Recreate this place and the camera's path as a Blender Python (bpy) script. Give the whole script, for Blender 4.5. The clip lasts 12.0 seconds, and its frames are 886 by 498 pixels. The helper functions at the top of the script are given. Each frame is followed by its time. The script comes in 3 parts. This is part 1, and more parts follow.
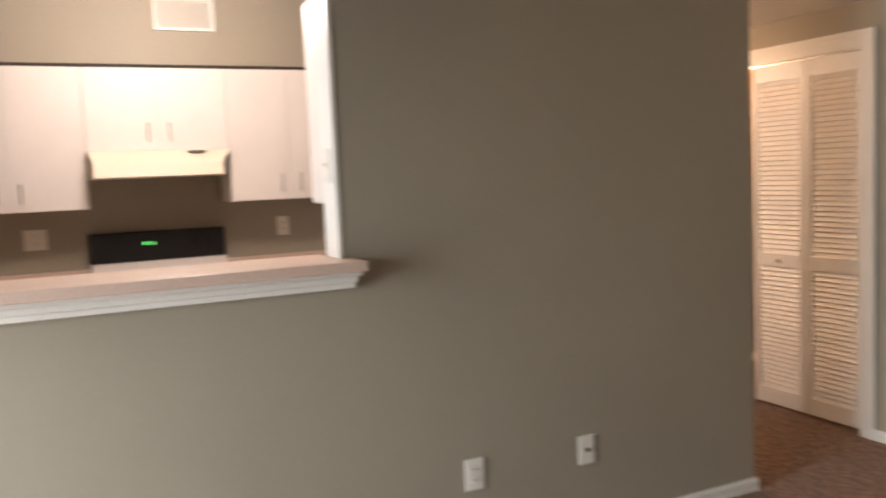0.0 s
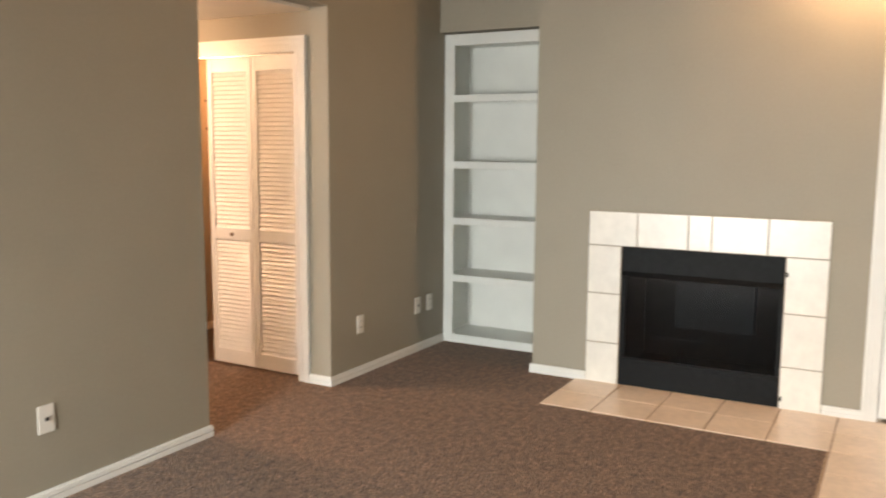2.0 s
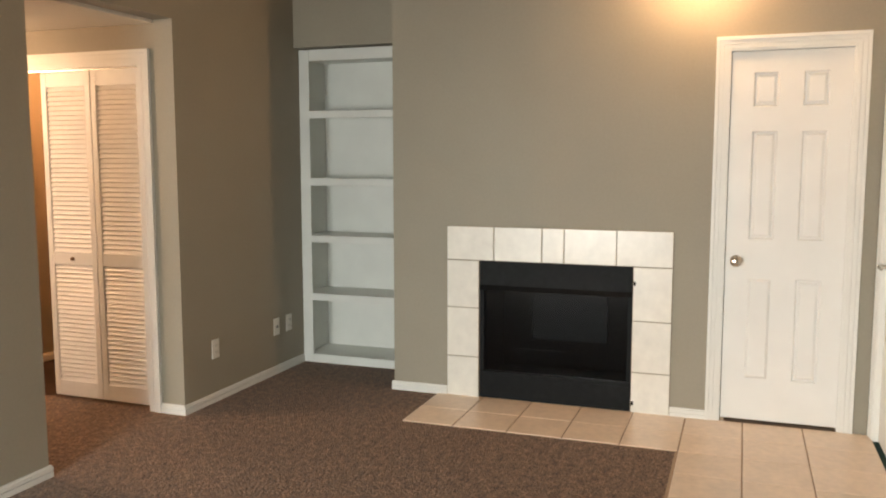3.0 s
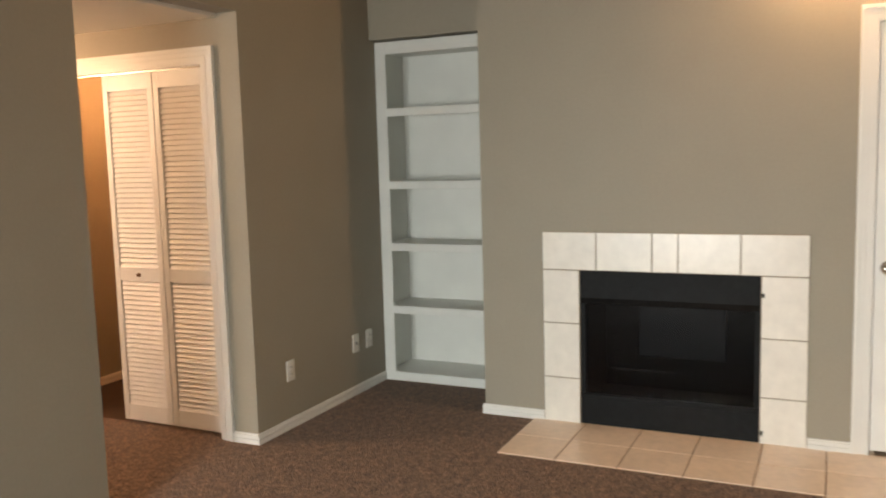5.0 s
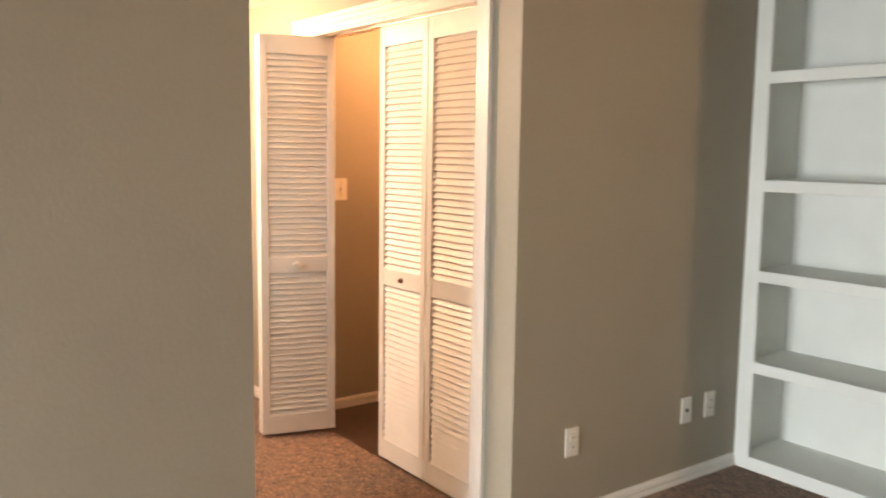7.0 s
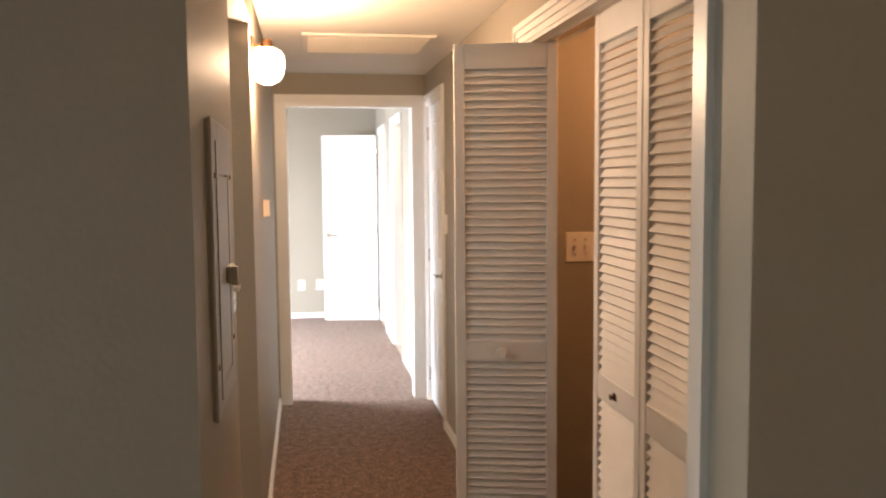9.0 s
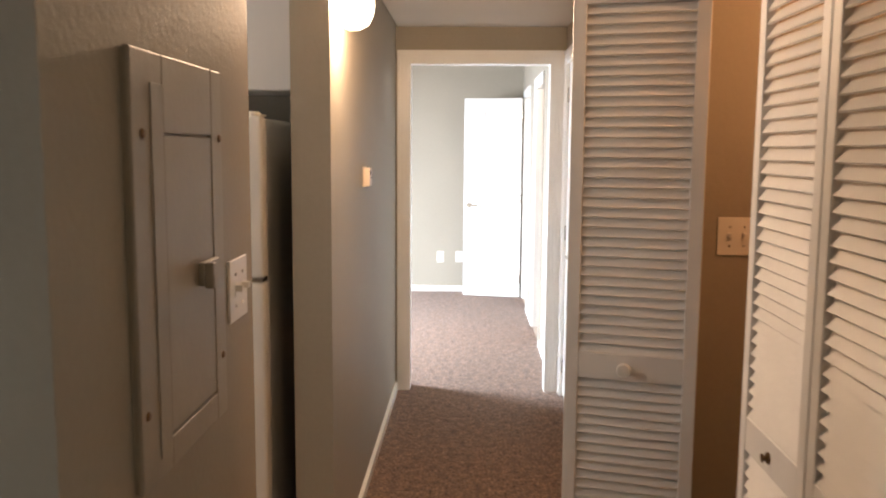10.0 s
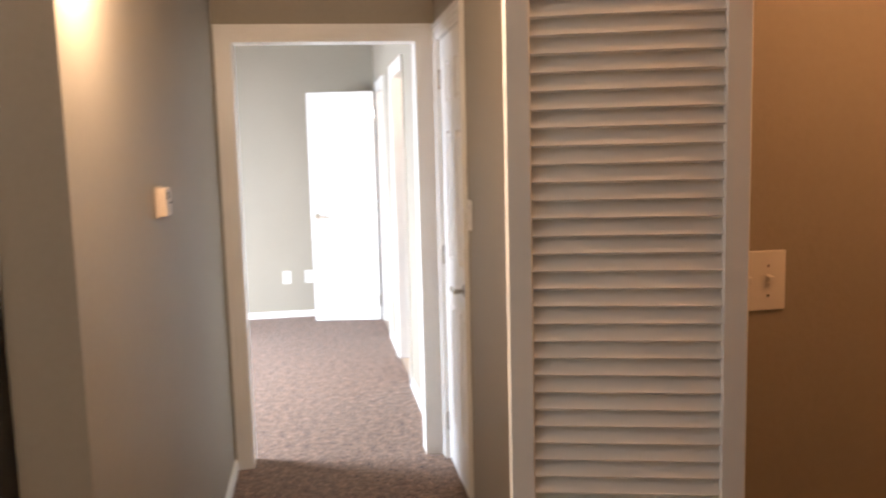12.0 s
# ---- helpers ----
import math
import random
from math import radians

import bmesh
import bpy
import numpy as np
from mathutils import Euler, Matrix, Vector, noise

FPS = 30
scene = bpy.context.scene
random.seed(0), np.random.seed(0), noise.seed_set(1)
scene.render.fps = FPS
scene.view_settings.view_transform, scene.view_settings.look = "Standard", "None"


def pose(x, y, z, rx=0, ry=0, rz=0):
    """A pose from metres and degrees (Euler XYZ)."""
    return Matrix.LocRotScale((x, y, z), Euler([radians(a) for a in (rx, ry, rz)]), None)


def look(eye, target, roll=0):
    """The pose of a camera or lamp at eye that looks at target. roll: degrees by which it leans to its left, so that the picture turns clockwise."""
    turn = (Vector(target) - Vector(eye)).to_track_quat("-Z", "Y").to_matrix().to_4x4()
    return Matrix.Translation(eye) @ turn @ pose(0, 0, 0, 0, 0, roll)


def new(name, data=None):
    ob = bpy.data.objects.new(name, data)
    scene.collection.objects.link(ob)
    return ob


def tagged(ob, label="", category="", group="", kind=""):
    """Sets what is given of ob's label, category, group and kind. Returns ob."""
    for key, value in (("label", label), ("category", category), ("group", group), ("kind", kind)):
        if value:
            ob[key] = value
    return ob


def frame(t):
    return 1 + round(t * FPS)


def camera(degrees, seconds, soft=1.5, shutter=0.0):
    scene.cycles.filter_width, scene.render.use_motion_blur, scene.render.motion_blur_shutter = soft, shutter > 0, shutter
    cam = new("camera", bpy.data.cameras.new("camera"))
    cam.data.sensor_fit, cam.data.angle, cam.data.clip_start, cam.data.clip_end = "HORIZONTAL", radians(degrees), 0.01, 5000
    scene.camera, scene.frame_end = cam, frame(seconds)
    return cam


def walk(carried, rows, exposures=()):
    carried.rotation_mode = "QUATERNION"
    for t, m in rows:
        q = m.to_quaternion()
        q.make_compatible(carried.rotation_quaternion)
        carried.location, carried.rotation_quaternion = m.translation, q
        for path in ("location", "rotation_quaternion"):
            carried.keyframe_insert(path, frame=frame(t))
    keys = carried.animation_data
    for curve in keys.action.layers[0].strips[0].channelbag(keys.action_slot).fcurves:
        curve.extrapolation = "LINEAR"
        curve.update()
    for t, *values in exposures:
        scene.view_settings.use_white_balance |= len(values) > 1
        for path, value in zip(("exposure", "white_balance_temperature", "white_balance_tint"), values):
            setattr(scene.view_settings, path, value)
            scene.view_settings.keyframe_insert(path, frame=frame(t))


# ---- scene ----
cam = camera(56.0, 12.0, soft=2.0, shutter=0.4)
EXPOSURES = [(0, -0.05, 6350, 19), (0.5, 0.38, 6500, 18), (1.0, 0.68, 6450, 17), (1.5, 0.98, 6550, 18), (2.5, 0.45, 6700, 14), (4.5, 0.25, 6750, 15), (5.5, 0.5, 6600, 15), (6.5, 0.98, 6450, 14), (7.0, 0.98, 6450, 16), (7.5, 0.95, 6400, 16), (9.3, -0.42, 6050, 13), (10.5, -0.28, 5850, 11), (11.2, -0.25, 5850, 11), (12, -0.52, 5850, 13)]
PATH = [
    (0, (-2.792, -2.69, 1.476), (-1.93, -0.894, 1.296), -2.5),
    (0.3, (-2.831, -2.716, 1.485), (-1.685, -1.093, 1.264), -1.4),
    (0.5, (-2.856, -2.689, 1.489), (-1.568, -1.178, 1.244), -0.0),
    (1, (-2.92, -2.818, 1.49), (-1.484, -1.451, 1.224), 1.0),
    (1.5, (-2.975, -2.916, 1.472), (-1.379, -1.742, 1.196), 0.8),
    (2, (-2.99, -3.003, 1.475), (-1.255, -2.04, 1.226), 0.4),
    (2.5, (-2.953, -3.022, 1.486), (-1.115, -2.265, 1.265), -0.1),
    (2.7, (-2.944, -3.028, 1.484), (-1.074, -2.35, 1.271), -0.2),
    (4.3, (-2.805, -2.976, 1.512), (-0.936, -2.297, 1.297), 0.5),
    (4.5, (-2.727, -2.916, 1.507), (-0.879, -2.181, 1.292), -0.1),
    (5, (-2.471, -2.758, 1.504), (-0.671, -1.914, 1.285), -1.6),
    (5.5, (-2.136, -2.623, 1.482), (-0.449, -1.572, 1.259), -0.7),
    (6, (-1.732, -2.471, 1.465), (-0.167, -1.247, 1.24), -0.7),
    (6.5, (-1.355, -2.35, 1.466), (0.083, -0.979, 1.236), -1.3),
    (7, (-0.983, -2.245, 1.458), (0.202, -0.651, 1.227), 0.8),
    (7.5, (-0.623, -2.078, 1.443), (0.346, -0.342, 1.231), 0.3),
    (7.7, (-0.493, -2.027, 1.461), (0.411, -0.252, 1.281), 0.1),
    (9.3, (0.305, -1.289, 1.522), (0.499, 0.694, 1.352), 0.2),
    (9.5, (0.373, -1.177, 1.529), (0.486, 0.811, 1.342), 0.9),
    (10, (0.444, -0.858, 1.512), (0.382, 1.127, 1.276), 0.4),
    (10.5, (0.47, -0.529, 1.521), (0.391, 1.455, 1.281), -0.4),
    (11, (0.527, -0.23, 1.515), (0.435, 1.753, 1.272), 0.8),
    (11.5, (0.494, 0.03, 1.506), (0.504, 2.015, 1.264), 0.1),
    (12, (0.43, 0.272, 1.526), (0.727, 2.235, 1.285), -1.5),
]
walk(cam, [(t, look(eye, target, roll)) for t, eye, target, roll in PATH], EXPOSURES)


# ---- world, sun, lamps ----
world = bpy.data.worlds.new("world")
scene.world = world
world.use_nodes = True
wn = world.node_tree.nodes
sky = wn.new("ShaderNodeTexSky")
sky.sky_type, sky.sun_disc = "NISHITA", False
sky.sun_elevation, sky.sun_rotation = radians(40), radians(200)
wn["Background"].inputs["Strength"].default_value = 0.12
world.node_tree.links.new(sky.outputs[0], wn["Background"].inputs[0])


def sun_lamp():
    d = bpy.data.lights.new("sun", "SUN")
    d.energy, d.angle, d.color = 2.5, radians(0.6), (1.0, 0.95, 0.88)
    o = new("sun", d)
    o.matrix_world = look((-10, 30, 25), (0, 0, 0))
    return o


def area_lamp(name, eye, target, w, h, watts, color):
    d = bpy.data.lights.new(name, "AREA")
    d.shape, d.size, d.size_y, d.energy, d.color = "RECTANGLE", w, h, watts, color
    o = new(name, d)
    o.matrix_world = look(eye, target)
    return o


def point_lamp(name, eye, watts, color, r=0.05):
    d = bpy.data.lights.new(name, "POINT")
    d.energy, d.color, d.shadow_soft_size = watts, color, r
    o = new(name, d)
    o.location = eye
    return o


WARM = (1.0, 0.64, 0.37)
sun_lamp()
patio = area_lamp("patio_daylight", (-5.00, -1.05, 1.12), (-3.4, -1.50, 0.05), 1.7, 1.7, 175, (0.92, 1.0, 0.955))
patio.data.spread = radians(140)
bed = area_lamp("bedroom_daylight", (-2.86, 5.5, 1.45), (-0.8, 6.0, -0.8), 1.4, 1.4, 740, (0.90, 0.95, 1.0))
bed.data.spread = radians(150)
point_lamp("sconce_lamp", (0.054, 1.975, 1.99), 78, WARM, 0.05)
point_lamp("closet_lamp", (1.72, 1.20, 2.12), 26, (1.0, 0.44, 0.16), 0.05)
point_lamp("entry_lamp", (1.796, -2.78, 2.56), 30, (1.0, 0.58, 0.27), 0.09)
point_lamp("kitchen_lamp", (-2.2, 1.15, 2.38), 76, (1.0, 0.84, 0.70), 0.12)
point_lamp("bath_lamp", (1.6, 6.0, 2.1), 60, WARM, 0.08)


# ---- materials ----
def material(name, color, rough=0.6, metal=0.0, spec=0.5, sheen=0.0, relief=0.004, noise_scale=0, noise_amount=0.1, bump=0.0, bump_scale=200, coarse=0.0, coarse_scale=2.0, emit=0.0, emit_color=None, spread=0.0):
    m = bpy.data.materials.new(name)
    m.use_nodes = True
    n, l = m.node_tree.nodes, m.node_tree.links
    b = n["Principled BSDF"]
    b.inputs["Base Color"].default_value = (*color, 1)
    b.inputs["Roughness"].default_value = rough
    b.inputs["Metallic"].default_value = metal
    b.inputs["Specular IOR Level"].default_value = spec
    b.inputs["Sheen Weight"].default_value = sheen
    tc = n.new("ShaderNodeNewGeometry")
    last = None
    for scale, amount in ((noise_scale, noise_amount), (coarse_scale, coarse)):
        if not scale or not amount:
            continue
        t = n.new("ShaderNodeTexNoise")
        t.inputs["Scale"].default_value, t.inputs["Detail"].default_value = scale, 3
        l.new(tc.outputs["Position"], t.inputs["Vector"])
        r = n.new("ShaderNodeMapRange")
        r.inputs["From Min"].default_value, r.inputs["From Max"].default_value = 0.3, 0.7
        r.inputs["To Min"].default_value, r.inputs["To Max"].default_value = 1 - amount, 1 + amount
        l.new(t.outputs["Fac"], r.inputs["Value"])
        x = n.new("ShaderNodeVectorMath")
        x.operation = "SCALE"
        if last:
            l.new(last, x.inputs[0])
        else:
            x.inputs[0].default_value = color
        l.new(r.outputs[0], x.inputs["Scale"])
        last = x.outputs[0]
    if spread:
        oi = n.new("ShaderNodeObjectInfo")
        r = n.new("ShaderNodeMapRange")
        r.inputs["To Min"].default_value, r.inputs["To Max"].default_value = 1 - spread, 1 + spread
        l.new(oi.outputs["Random"], r.inputs["Value"])
        x = n.new("ShaderNodeVectorMath")
        x.operation = "SCALE"
        if last:
            l.new(last, x.inputs[0])
        else:
            x.inputs[0].default_value = color
        l.new(r.outputs[0], x.inputs["Scale"])
        last = x.outputs[0]
    if last:
        l.new(last, b.inputs["Base Color"])
    if bump:
        t = n.new("ShaderNodeTexNoise")
        t.inputs["Scale"].default_value, t.inputs["Detail"].default_value = bump_scale, 4
        l.new(tc.outputs["Position"], t.inputs["Vector"])
        bp = n.new("ShaderNodeBump")
        bp.inputs["Strength"].default_value, bp.inputs["Distance"].default_value = bump, relief
        l.new(t.outputs["Fac"], bp.inputs["Height"])
        l.new(bp.outputs[0], b.inputs["Normal"])
    if emit:
        b.inputs["Emission Color"].default_value = (*(emit_color or color), 1)
        b.inputs["Emission Strength"].default_value = emit
    return m


PAINT = material("greige_wall_paint", (0.318, 0.285, 0.225), 0.58, spec=0.38, bump=0.19, bump_scale=75, coarse=0.03, coarse_scale=1.5, noise_scale=60, noise_amount=0.02)
CEIL = material("ceiling_paint", (0.68, 0.64, 0.57), 0.8, bump=0.5, bump_scale=60, coarse=0.03)
# ceiling paint darkened so less light bounces onto the upper living room walls
CEIL_DIM = material("dimmed_ceiling_paint", (0.31, 0.275, 0.22), 0.8, bump=0.5, bump_scale=60, coarse=0.03)
TRIM = material("white_trim_paint", (0.78, 0.77, 0.73), 0.35, bump=0.04, bump_scale=40, coarse=0.03, coarse_scale=5)
DOORW = material("white_door_paint", (0.80, 0.79, 0.76), 0.38, bump=0.06, bump_scale=150, coarse=0.03, coarse_scale=4)
LOUV = material("white_louvre_paint", (0.78, 0.77, 0.74), 0.45, bump=0.08, bump_scale=90, coarse=0.04, coarse_scale=8)
SHELFP = material("white_shelf_paint", (0.72, 0.73, 0.69), 0.5, bump=0.08, bump_scale=70, coarse=0.04, coarse_scale=4)
CARPET = material("brown_plush_carpet", (0.182, 0.114, 0.076), 0.95, sheen=0.12, spec=0.2, relief=0.014, bump=1.0, bump_scale=75, noise_scale=72, noise_amount=0.75, coarse=0.38, coarse_scale=23)
VINYL = material("dark_wood_vinyl", (0.055, 0.032, 0.022), 0.35, noise_scale=12, noise_amount=0.25)
KFLOOR = material("kitchen_vinyl", (0.45, 0.38, 0.30), 0.4, noise_scale=20, noise_amount=0.08)
TILE = material("peach_ceramic_tile", (0.80, 0.65, 0.51), 0.32, noise_scale=25, noise_amount=0.06, coarse=0.06, coarse_scale=5, spread=0.035, bump=0.05, bump_scale=30)
GROUT = material("floor_grout", (0.42, 0.30, 0.21), 0.9, noise_scale=60, noise_amount=0.15)
FTILE = material("cream_surround_tile", (0.79, 0.76, 0.69), 0.28, noise_scale=18, noise_amount=0.04, coarse=0.04, coarse_scale=6, spread=0.025)
FGROUT = material("surround_grout", (0.33, 0.27, 0.20), 0.9)
IRON = material("black_firebox_metal", (0.006, 0.0065, 0.007), 0.55, spec=0.14, noise_scale=30, noise_amount=0.3, bump=0.1)
SOOT = material("sooty_refractory", (0.003, 0.003, 0.003), 0.85, spec=0.1, noise_scale=9, noise_amount=0.4, bump=0.4, bump_scale=30)
BACKPANEL = material("grey_refractory", (0.0055, 0.0066, 0.0072), 0.8, noise_scale=9, noise_amount=0.3, bump=0.3, bump_scale=30)
THERMO = material("beige_thermostat_plastic", (0.54, 0.45, 0.35), 0.4)
PLATE = material("ivory_plate_plastic", (0.74, 0.71, 0.65), 0.35)
SLOT = material("outlet_slot_dark", (0.03, 0.03, 0.03), 0.6)
CHROME = material("satin_nickel", (0.62, 0.58, 0.52), 0.25, metal=1.0)
BRASS = material("aged_bronze", (0.20, 0.12, 0.06), 0.4, metal=1.0)
CAB = material("white_laminate_cabinet", (0.76, 0.72, 0.68), 0.45, noise_scale=4, noise_amount=0.02)
FRIDGE = material("white_fridge_enamel", (0.72, 0.71, 0.67), 0.38, bump=0.12, bump_scale=260)
FRSIDE = material("fridge_side_enamel", (0.66, 0.65, 0.61), 0.45, bump=0.12, bump_scale=260)
GASKET = material("fridge_gasket_dark", (0.05, 0.05, 0.05), 0.7)
COUNTER = material("beige_laminate_counter", (0.58, 0.44, 0.36), 0.35, noise_scale=120, noise_amount=0.08, coarse=0.03)
BLACK = material("black_range_glass", (0.012, 0.012, 0.014), 0.15)
HOODM = material("cream_hood_enamel", (0.78, 0.70, 0.56), 0.4)
GREEN = material("clock_green", (0.05, 0.5, 0.08), 0.5, emit=1.3, emit_color=(0.1, 1.0, 0.15))
GLOBE = material("lit_opal_glass", (0.9, 0.85, 0.75), 0.3, emit=9.0, emit_color=(1.0, 0.80, 0.52))
DIFF = material("lit_lamp_diffuser", (0.9, 0.88, 0.82), 0.4, emit=3.0, emit_color=(1.0, 0.86, 0.7))
PANELP = material("painted_breaker_panel", (0.318, 0.283, 0.225), 0.45, bump=0.12, bump_scale=70, coarse=0.06, coarse_scale=6)
# near-black colour that stands in for shade in the cabinet gap
GAP_SHADE = material("painted_gap_shadow", (0.03, 0.025, 0.02), 0.9)
PATIO = material("concrete_patio", (0.33, 0.32, 0.30), 0.9, noise_scale=14, noise_amount=0.15)
GRASSM = material("lawn", (0.05, 0.09, 0.03), 0.95, noise_scale=3, noise_amount=0.35)


def glass_material(name="clear_glass", color=(1, 1, 1)):
    m = bpy.data.materials.new(name)
    m.use_nodes = True
    b = m.node_tree.nodes["Principled BSDF"]
    b.inputs["Transmission Weight"].default_value = 1.0
    b.inputs["Roughness"].default_value = 0.0
    b.inputs["Base Color"].default_value = (*color, 1)
    b.inputs["IOR"].default_value = 1.45
    return m


def smoked_material(name, tint):
    """Thin dark glass: tinted clear pane with a Fresnel gloss."""
    m = bpy.data.materials.new(name)
    m.use_nodes = True
    n, l = m.node_tree.nodes, m.node_tree.links
    n.remove(n["Principled BSDF"])
    clear, gloss, fres, mix = n.new("ShaderNodeBsdfTransparent"), n.new("ShaderNodeBsdfGlossy"), n.new("ShaderNodeFresnel"), n.new("ShaderNodeMixShader")
    clear.inputs["Color"].default_value = (*tint, 1)
    gloss.inputs["Color"].default_value = (0.5, 0.5, 0.5, 1)
    gloss.inputs["Roughness"].default_value = 0.12
    l.new(fres.outputs[0], mix.inputs[0])
    l.new(clear.outputs[0], mix.inputs[1])
    l.new(gloss.outputs[0], mix.inputs[2])
    l.new(mix.outputs[0], n["Material Output"].inputs["Surface"])
    return m


GLASS = glass_material()
SMOKED = smoked_material("smoked_fire_glass", (0.62, 0.65, 0.68))


# ---- mesh helpers ----
def add_box(bm, x0, x1, y0, y1, z0, z1):
    x0, x1, y0, y1, z0, z1 = min(x0, x1), max(x0, x1), min(y0, y1), max(y0, y1), min(z0, z1), max(z0, z1)
    v = [bm.verts.new((x, y, z)) for x in (x0, x1) for y in (y0, y1) for z in (z0, z1)]
    for q in ((0, 1, 3, 2), (4, 6, 7, 5), (0, 4, 5, 1), (2, 3, 7, 6), (0, 2, 6, 4), (1, 5, 7, 3)):
        bm.faces.new([v[i] for i in q])


def box_bm(*spans, bevel=0.0, seg=1):
    bm = bmesh.new()
    for s in spans:
        add_box(bm, *s)
    if bevel:
        bmesh.ops.bevel(bm, geom=bm.edges[:], offset=bevel, segments=seg, affect="EDGES", profile=0.6)
    return bm


def add_cyl(bm, a, b, r, r2=None, n=20):
    a, b = Vector(a), Vector(b)
    d = b - a
    m = Matrix.Translation((a + b) / 2) @ d.to_track_quat("Z", "Y").to_matrix().to_4x4()
    bmesh.ops.create_cone(bm, cap_ends=True, segments=n, radius1=r, radius2=r if r2 is None else r2, depth=d.length, matrix=m)


def add_profile(bm, rings, centre, axis="Z", n=28):
    """A turned shape: rings of (radius, height) round centre, along an axis."""
    rot = {"Z": Matrix.Identity(3), "X": Matrix.Rotation(radians(90), 3, "Y"), "Y": Matrix.Rotation(radians(90), 3, "X")}[axis]
    loops = []
    for r, h in rings:
        if r < 1e-5:
            loops.append([bm.verts.new(Vector(centre) + rot @ Vector((0, 0, h)))])
        else:
            loops.append([bm.verts.new(Vector(centre) + rot @ Vector((r * math.cos(i * math.tau / n), r * math.sin(i * math.tau / n), h))) for i in range(n)])
    for p, q in zip(loops, loops[1:]):
        for i in range(n):
            j = (i + 1) % n
            if len(p) == 1 and len(q) > 1:
                bm.faces.new((p[0], q[i], q[j]))
            elif len(q) == 1 and len(p) > 1:
                bm.faces.new((p[i], p[j], q[0]))
            elif len(p) > 1:
                bm.faces.new((p[i], p[j], q[j], q[i]))


def mesh_of(name, bm, mat, smooth=False):
    bmesh.ops.recalc_face_normals(bm, faces=bm.faces[:])
    me = bpy.data.meshes.new(name)
    bm.to_mesh(me)
    bm.free()
    me.materials.append(mat)
    if smooth:
        for p in me.polygons:
            p.use_smooth = True
        me.set_sharp_from_angle(angle=radians(40))
    return me


def part(name, bm, mat, parent, label="", smooth=False):
    o = new(name, mesh_of(name, bm, mat, smooth))
    o.parent = parent
    return tagged(o, label)


def piece(name, me, parent, m=None):
    o = new(name, me)
    o.parent = parent
    if m is not None:
        o.matrix_basis = m
    return o


def thing(name, label, category, group="", kind="", at=(0, 0, 0), turn=0):
    o = new(name)
    o.empty_display_size = 0.1
    o.location = at
    o.rotation_euler = (0, 0, radians(turn))
    return tagged(o, label, category, group, kind)


def structure(name, bm, mat, label, category="", smooth=False):
    return tagged(new(name, mesh_of(name, bm, mat, smooth)), label, category, "", "structure")


def wall_spans(axis, lo, hi, t0, t1, z0, z1, openings=()):
    """Boxes of a wall along x or y, with openings (a, b, bottom, top)."""
    out, at = [], lo
    for a, b, bot, top in sorted(openings):
        if a > at:
            out.append((at, a, z0, z1))
        if bot > z0:
            out.append((a, b, z0, bot))
        if top < z1:
            out.append((a, b, top, z1))
        at = b
    if at < hi:
        out.append((at, hi, z0, z1))
    if axis == "x":
        return [(a, b, t0, t1, c, d) for a, b, c, d in out]
    return [(t0, t1, a, b, c, d) for a, b, c, d in out]


# ---- large structure ----
H = 4.0
HH = 2.25
structure("floor", box_bm((-5.2, 1.345, -2.747, 0.0, -0.05, 0), (-5.2, -0.5, -5.6, -2.747, -0.05, 0), (1.345, 2.80, -1.235, 0, -0.05, 0), (0, 1.08, 0, 4.40, -0.05, 0), (-3.0, 1.0, 4.40, 8.03, -0.05, 0)), CARPET, "brown plush carpet through living room, hall and bedroom", "carpet")
structure("floor_closet", box_bm((1.08, 2.6, 0.13, 1.805, -0.05, -0.004)), VINYL, "dark wood-look vinyl floor in the closet", "floor")
structure("floor_kitchen", box_bm((-4.93, 0.0, 0.13, 2.69, -0.05, -0.003)), KFLOOR, "beige vinyl floor in the kitchen", "floor")
structure("floor_bath", box_bm((1.0, 2.6, 4.28, 8.03, -0.05, -0.003)), KFLOOR, "beige vinyl floor in the bathroom", "floor")

structure("wall_north", box_bm(*wall_spans("x", -5.32, 0.0, 0.0, 0.13, 0, H, [(-3.9, -1.88, 1.165, 2.45)]), (0, 1.02, 0, 0.13, HH + 0.02, H)), PAINT, "greige painted wall with a wide kitchen pass-through", "wall")
structure("wall_north_east", box_bm((1.02, 2.92, 0.0, 0.13, 0, H)), PAINT, "greige painted wall between hall and bookshelf", "wall")
structure("wall_fireplace", box_bm(*wall_spans("y", -3.72, -0.935, 1.95, 2.07, 0, H, [(-3.565, -2.93, 0, 2.085), (-2.445, -1.51, 0, 0.867)]), (2.07, 2.80, -1.055, -0.935, 0, H)), PAINT, "greige painted chimney wall with fireplace and closet door", "wall")
structure("wall_niche", box_bm((2.80, 2.92, -1.055, 0.0, 0, H), (2.36, 2.80, -0.935, 0.0, 2.272, H)), PAINT, "greige wall and header round the bookshelf niche", "wall")
structure("wall_south", box_bm(*wall_spans("x", -0.62, 2.75, -3.84, -3.72, 0, H, [(0.93, 1.87, 0, 2.05)]), (-0.62, -0.5, -5.6, -3.84, 0, H), (-5.32, -0.5, -5.72, -5.6, 0, H)), PAINT, "greige painted wall with the front door", "wall")
structure("wall_west", box_bm(*wall_spans("y", -5.6, 0.0, -5.32, -5.20, 0, H, [(-2.02, -0.12, 0, 2.08)])), PAINT, "greige painted wall with a sliding patio door", "wall")
